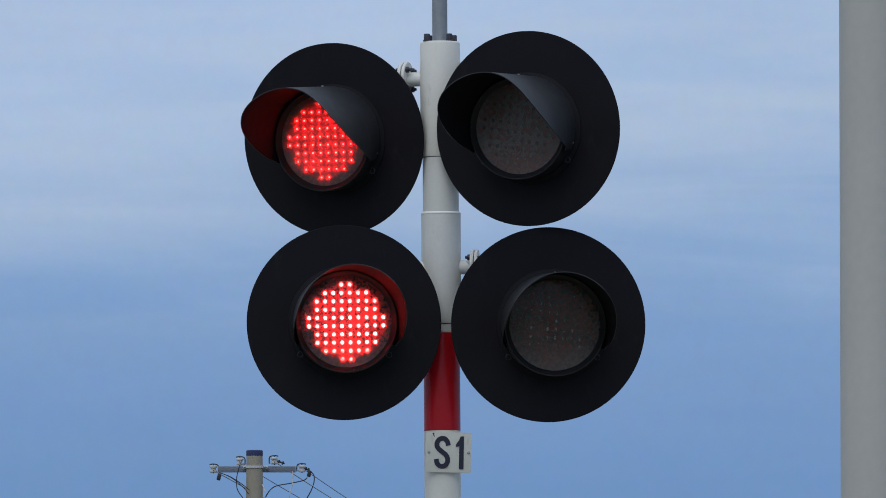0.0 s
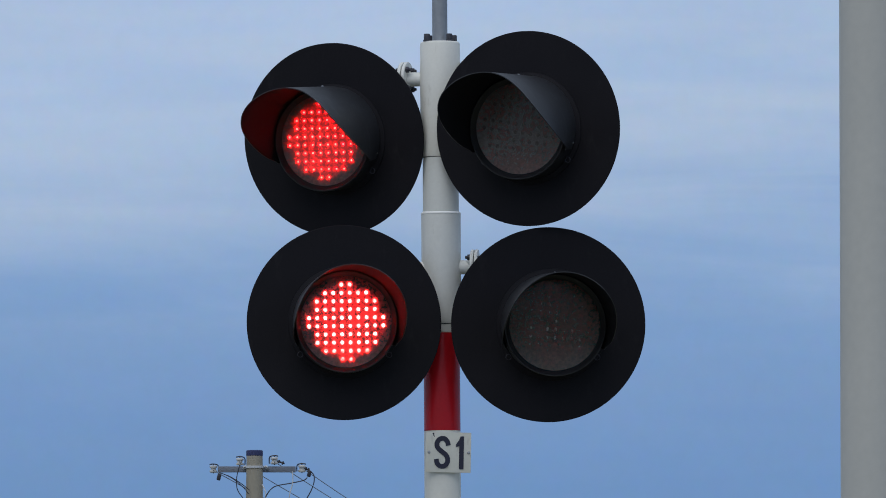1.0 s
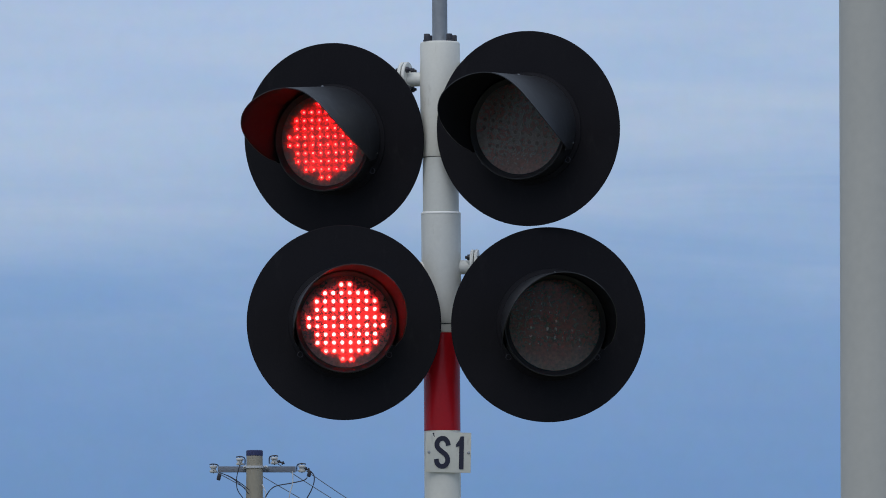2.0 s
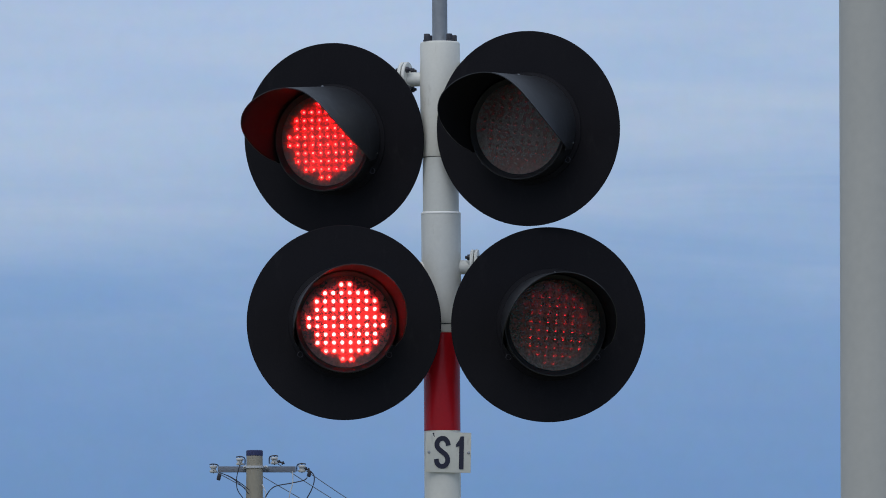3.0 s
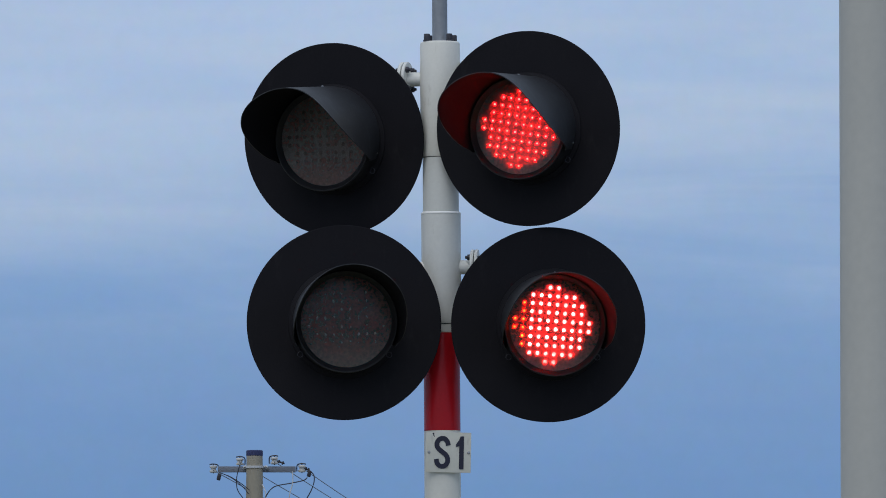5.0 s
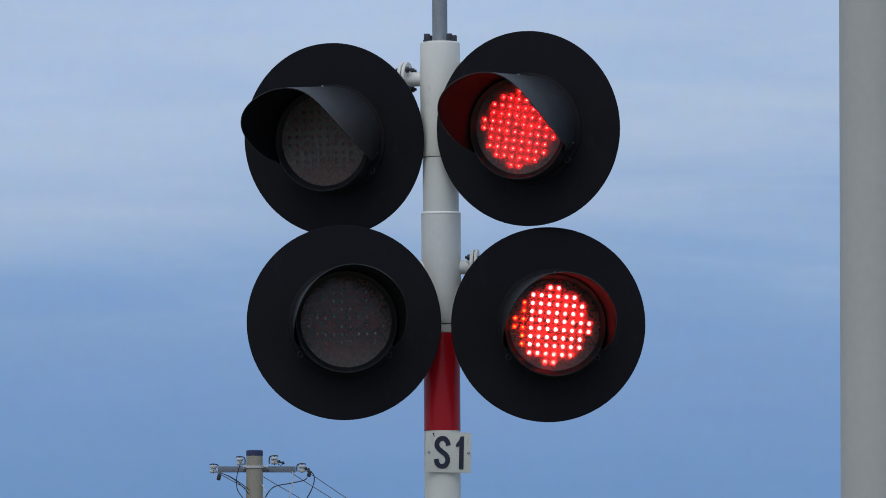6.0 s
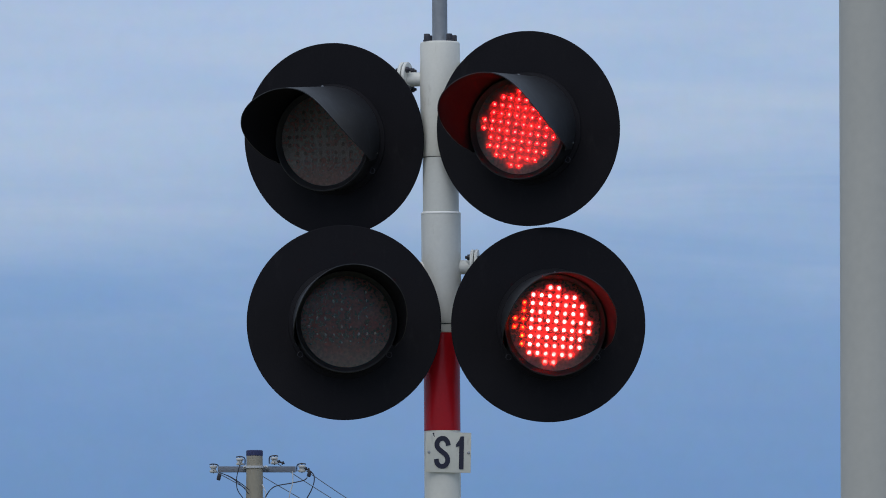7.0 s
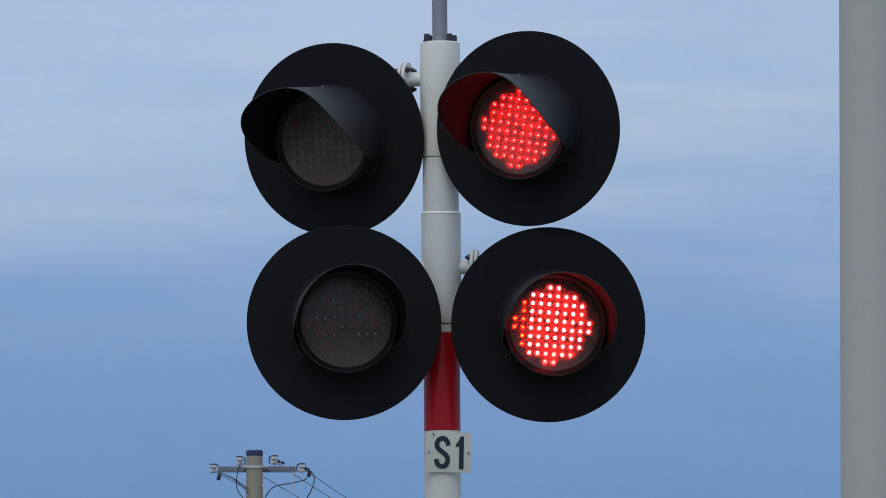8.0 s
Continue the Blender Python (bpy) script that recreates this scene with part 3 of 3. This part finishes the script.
def flashing_lamp(m, turn, aim, label, radius=DISC_R, weak=-1.0, tabs_from=-1.0, shift=0.0, lift=0.0, inset=0.0):
    lamp = thing("flashing_lamp", m, label, "signal lamp", "flashing lamps on the mast")
    disc = lathe([(0, 0.0), (radius - 0.002, 0.0), (radius, -0.0016), (radius, -0.0036), (radius - 0.001, -0.005), (0, -0.005)], 128, m=FORWARD)
    part("target_disc", disc, BLACK, lamp, "matt black round target board")
    part("rear_housing", lathe([(0, -0.15), (0.06, -0.148), (0.12, -0.12), (0.15, -0.06), (0.152, -0.0055), (0, -0.0055)], 48, m=FORWARD), BLACK, lamp)
    part("bezel", lathe([(BEZEL_R, 0.0006), (BEZEL_R, LENS_AT + 0.007), (BEZEL_R - 0.002, LENS_AT + 0.009), (BEZEL_R - 0.004, LENS_AT + 0.009), (LENS_R + 0.001, LENS_AT - 0.003), (LENS_R, LENS_AT - 0.005), (LENS_R, 0.070), (BEZEL_R - 0.004, 0.070), (BEZEL_R - 0.004, 0.0006), (BEZEL_R, 0.0006)], 96, m=FORWARD), BEZEL, lamp)
    part("foot_ring", lathe([(BEZEL_R + 0.001, 0.0006), (BEZEL_R + 0.016, 0.0006), (BEZEL_R + 0.015, 0.004), (BEZEL_R + 0.004, 0.007), (BEZEL_R + 0.001, 0.008)], 96, m=FORWARD), BLACK, lamp)
    hood = part("hood", hood_mesh(), HOOD, lamp, "satin black slant-cut visor")
    hood.data.materials.append(LINING)
    for a, y in ((90, 0.075), (-19, 0.022), (199, 0.022)):
        c, s = math.cos(radians(a)), math.sin(radians(a))
        part("screw", lathe([(0, 0), (0.0042, 0), (0.004, 0.0025), (0.0022, 0.0042), (0, 0.0045)], 12, m=along((0.1618 * c, -y, 0.1618 * s), (2 * c, -y, 2 * s))), BRIGHT, hood, "bright screw")
    for a in (-36, 216):
        c, s = math.cos(radians(a)), math.sin(radians(a))
        eye = bmesh.new()
        tube([(0.172 * c + 0.0085 * math.cos(radians(t)), -0.03, 0.172 * s + 0.0085 * math.sin(radians(t))) for t in range(0, 361, 45)], 0.0016, 6, 3, eye)
        part("latch_ring", eye, DARK, lamp, "small dark latch ring")
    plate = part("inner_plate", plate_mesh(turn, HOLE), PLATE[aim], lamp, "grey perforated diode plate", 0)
    plate.data.materials.append(LEAK_BLACK)
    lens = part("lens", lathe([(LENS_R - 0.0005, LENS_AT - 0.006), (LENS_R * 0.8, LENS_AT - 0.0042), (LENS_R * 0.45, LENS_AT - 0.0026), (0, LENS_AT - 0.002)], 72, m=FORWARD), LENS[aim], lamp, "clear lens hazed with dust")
    board = part("led_board", rod(0.138, 0.0780, 0.0807, 48, 0.0002, m=FORWARD), BOARD[aim], lamp, "diode board, made to slide behind the plate in place of switching")
    spin = Matrix.Rotation(radians(turn), 4, "Y")
    if aim == "full":
        for x, z in SPOTS:
            if x > tabs_from:
                tab = new("reflector_tab", TAB_MESH)
                tab.parent = board
                tab.matrix_basis = Matrix.Translation(spin @ Vector((x + HALF, -0.0807, z + HALF))) @ spin @ pose(0, 0, 0, 0, random.uniform(-14, 14), 0)
                tab.scale = (random.uniform(0.75, 1.2), 1.0, random.uniform(0.7, 1.15))
    for x, z in SPOTS:
        led = new("led", LED_MESH["weak" if x < weak else aim])
        led.parent = board
        led.matrix_basis = Matrix.Translation(spin @ Vector((x, -0.0808, z))) @ spin
    for o in lamp.children:
        if o.name.split(".")[0] not in ("target_disc", "rear_housing"):
            o.location.x += shift
    hood.location.z += lift
    for o in (plate, board):
        o.location.x += inset
    return board, spin, Vector((shift + inset, 0, 0))


LAMPS_A = [
    flashing_lamp(pose(-0.3456, 0.05, 3.4495, 6.2, 0, -21.2), 0, "wide", "black flashing lamp with slanted visor, turned aside, tilted down", lift=0.007),
    flashing_lamp(pose(-0.3094, -0.15, 2.8600, 1.2, 0, 5.2), -1.2, "full", "black flashing lamp with slanted visor, aimed along the road"),
]
LAMPS_B = [
    flashing_lamp(pose(0.2650, -0.20, 3.4650, 4.0, 0, -21.0), 9, "wide", "black flashing lamp with slanted visor, turned aside, level", shift=0.002, lift=0.004),
    flashing_lamp(pose(0.3297, -0.15, 2.8533, 3.8, 0, 4.5), 4, "full", "black flashing lamp with slanted visor, aimed slightly outward", weak=-0.075, tabs_from=-0.07, shift=0.0125, inset=-0.009),
]


# ---------------------------------------------------------------- grey post at the roadside
def grey_post():
    post = thing("grey_post", pose(0.7238, -11.2, 0), "weathered grey painted steel post beside the road", "post")
    part("tube", rod(0.057, 0.012, 4.6, 64), GREY, post)
    part("foot_plate", block(0.24, 0.24, 0.012, 0.002, pose(0, 0, 0.006)), GALV, post)
    part("top_cap", lathe([(0, 4.6), (0.059, 4.6), (0.059, 4.62), (0.04, 4.635), (0, 4.638)], 48), GREY, post)
    return post


grey_post()


# ---------------------------------------------------------------- overhead line
def insulator(parent, x, z, side, dy=0.2):
    """A strain insulator with its strap, hanging out from the crossarm."""
    body = lathe([(0, -0.075), (0.058, -0.075), (0.078, -0.06), (0.078, -0.03), (0.052, -0.02), (0.052, 0.02), (0.078, 0.03), (0.078, 0.06), (0.058, 0.075), (0, 0.075)], 20, m=pose(x, dy, z))
    spool = part("insulator", body, PORCELAIN, parent, "pale glazed insulator")
    strap = tube([(x - 0.105 * side, dy, z - 0.06), (x - 0.1 * side, dy, z + 0.07), (x - 0.02 * side, dy, z + 0.105), (x + 0.06 * side, dy, z + 0.1), (x + 0.075 * side, dy, z + 0.085)], 0.014, 6)
    part("strap", strap, CABLE, spool, "dark steel strap")
    part("pin", bar((x, dy, z - 0.09), (x, dy, z + 0.11), 0.012, 8), CABLE, spool)
    return spool


def utility_pole(m):
    pole = thing("utility_pole", m, "grey concrete utility pole with steel crossarm and insulators", "utility pole")
    part("shaft", lathe([(0, 0), (0.235, 0), (0.168, 7.22), (0, 7.22)], 32), CONCRETE, pole)
    part("cap", lathe([(0.160, 7.2), (0.172, 7.2), (0.174, 7.21), (0.173, 7.305), (0.15, 7.3165), (0, 7.3165)], 32), PITCH, pole, "dark blue-black cap")
    part("crossarm", block(1.62, 0.09, 0.125, 0.008, pose(0.04, 0.235, 6.925)), STEEL_ARM, pole, "grey steel crossarm")
    strap = bmesh.new()
    lathe([(0.172, 6.945), (0.19, 6.945), (0.19, 6.99), (0.172, 6.99), (0.172, 6.945)], 32, strap)
    part("strap_band", strap, PALE, pole, "pale galvanised band")
    for x in (-0.2, 0.24):
        part("u_bolt", tube([(x * 0.85, -0.02, 6.97), (x * 1.05, -0.03, 6.975), (x * 1.12, 0.02, 6.94), (x * 1.08, 0.22, 6.93)], 0.022, 8), PALE, pole)
    insulator(pole, -0.862, 6.93, -1, 0.235)
    insulator(pole, 0.98, 6.94, 1, 0.235)
    insulator(pole, -0.31, 7.085, -1, 0.235)
    insulator(pole, 0.405, 7.105, 1, 0.235)
    for p, q in (((0.47, -0.2, 7.085), (0.63, -0.2, 7.03)), ((1.04, -0.2, 6.935), (1.15, -0.2, 6.89))):
        grip = bar(p, q, 0.017, 8)
        for t in (0.25, 0.75):
            block(0.035, 0.05, 0.075, 0.008, Matrix.Translation(Vector(p).lerp(Vector(q), t)) @ pose(0, 0, 0, 0, 20, 0), grip)
        part("wire_grip", grip, CABLE, pole, "dark bolted wire grip")
    for x, z in ((-0.73, 6.75), (1.14, 6.82)):
        part("clamp", block(0.08, 0.08, 0.14, 0.025, pose(x, -0.25, z, 0, 14, 0)), CABLE, pole, "black cable clamp")
    part("jumper", tube([(-0.73, -0.25, 6.84), (-0.5, -0.25, 6.76), (-0.25, -0.25, 6.6), (-0.10, -0.22, 6.48)], 0.0095, 6), CABLE, pole)
    part("jumper", tube([(-0.70, -0.26, 6.84), (-0.45, -0.26, 6.72), (-0.22, -0.26, 6.53), (-0.12, -0.24, 6.40)], 0.0095, 6), CABLE, pole)
    part("jumper", tube([(-0.30, -0.25, 7.0), (-0.36, -0.27, 6.75), (-0.35, -0.27, 6.5), (-0.22, -0.25, 6.3), (-0.14, -0.22, 6.2)], 0.0105, 6), CABLE, pole)
    part("jumper", tube([(0.17, -0.2, 6.15), (0.26, -0.26, 6.38), (0.42, -0.27, 6.55), (0.75, -0.27, 6.62), (1.02, -0.26, 6.68), (1.10, -0.25, 6.74)], 0.0125, 6), CABLE, pole, "thick black service cable")
    part("jumper", tube([(1.14, -0.25, 6.88), (1.23, -0.26, 6.80), (1.24, -0.27, 6.65), (1.17, -0.27, 6.45), (1.03, -0.25, 6.22), (0.85, -0.24, 6.0), (0.2, -0.2, 5.7)], 0.0125, 6), CABLE, pole, "thick black service cable")
    part("service_cable", tube([(0.79, -0.26, 6.87), (0.80, -0.27, 6.65), (0.74, -0.27, 6.42), (0.66, -0.26, 6.2), (0.2, -0.2, 5.8)], 0.0125, 6), PALE, pole, "pale service cable")
    part("service_cable", tube([(0.17, -0.2, 6.6), (0.24, -0.25, 6.4), (0.21, -0.24, 6.2), (0.16, -0.2, 6.0)], 0.0105, 6), PALE, pole)
    return pole


POLE_A, POLE_B = Vector((-3.9115, 134.4, 0)), Vector((-1.76, 196.0, 0))
pole = utility_pole(Matrix.Translation(POLE_A))
copy_thing(pole, Matrix.Translation(POLE_B))
for x, z in ((-0.862, 6.90), (-0.31, 7.06), (0.405, 7.08), (1.08, 6.88)):
    p, q = POLE_A + Vector((x, -0.2, z)), POLE_B + Vector((x, -0.2, z))
    wire = tube([p.lerp(q, t) + Vector((0, 0, -0.05 * 4 * t * (1 - t))) for t in (0, 0.15, 0.3, 0.5, 0.7, 0.85, 1)], 0.009, 6)
    tagged(part("overhead_wire", wire, WIRE), "grey aluminium overhead wire between two poles", "cable", "overhead wires")


# ---------------------------------------------------------------- flashing: each board of lit diodes slides behind its plate, in place of switching
A_DARK = [0.135 + 1.0755 * k for k in range(8)]
B_DARK = [0.725 + 1.0735 * k for k in range(7)]
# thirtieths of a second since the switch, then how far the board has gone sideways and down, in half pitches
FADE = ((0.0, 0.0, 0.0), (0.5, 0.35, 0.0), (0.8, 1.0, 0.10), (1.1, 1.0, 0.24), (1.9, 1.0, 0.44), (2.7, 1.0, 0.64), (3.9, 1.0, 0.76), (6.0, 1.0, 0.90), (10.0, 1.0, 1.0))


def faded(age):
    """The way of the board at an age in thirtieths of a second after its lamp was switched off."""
    if age >= FADE[-1][0]:
        return FADE[-1][1:]
    for (a, x0, z0), (b, x1, z1) in zip(FADE, FADE[1:]):
        if a <= age < b:
            t = (age - a) / (b - a)
            return x0 + (x1 - x0) * t, z0 + (z1 - z0) * t
    return 0.0, 0.0


def slide_rows(dark, lit, spin, rest, lit_at_start):
    """Rows of a board: lit, its diodes stand behind the holes; then the holes pass along the added fade strips, and
    rest on bare board.
    """
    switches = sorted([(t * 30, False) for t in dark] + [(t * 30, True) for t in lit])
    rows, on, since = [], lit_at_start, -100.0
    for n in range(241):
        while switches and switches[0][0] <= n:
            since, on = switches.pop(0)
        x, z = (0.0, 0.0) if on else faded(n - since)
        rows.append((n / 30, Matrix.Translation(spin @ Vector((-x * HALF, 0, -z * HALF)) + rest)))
    # drop the rows within a stretch of rest
    places = [m.translation for t, m in rows]
    return [row for n, row in enumerate(rows) if n in (0, 240) or (places[n] - places[n - 1]).length > 1e-6 or (places[n] - places[n + 1]).length > 1e-6]


def motions():
    for board, spin, rest in LAMPS_A:
        walk(board, slide_rows(A_DARK, B_DARK, spin, rest, True))
    for board, spin, rest in LAMPS_B:
        walk(board, slide_rows(B_DARK, A_DARK, spin, rest, False))


motions()
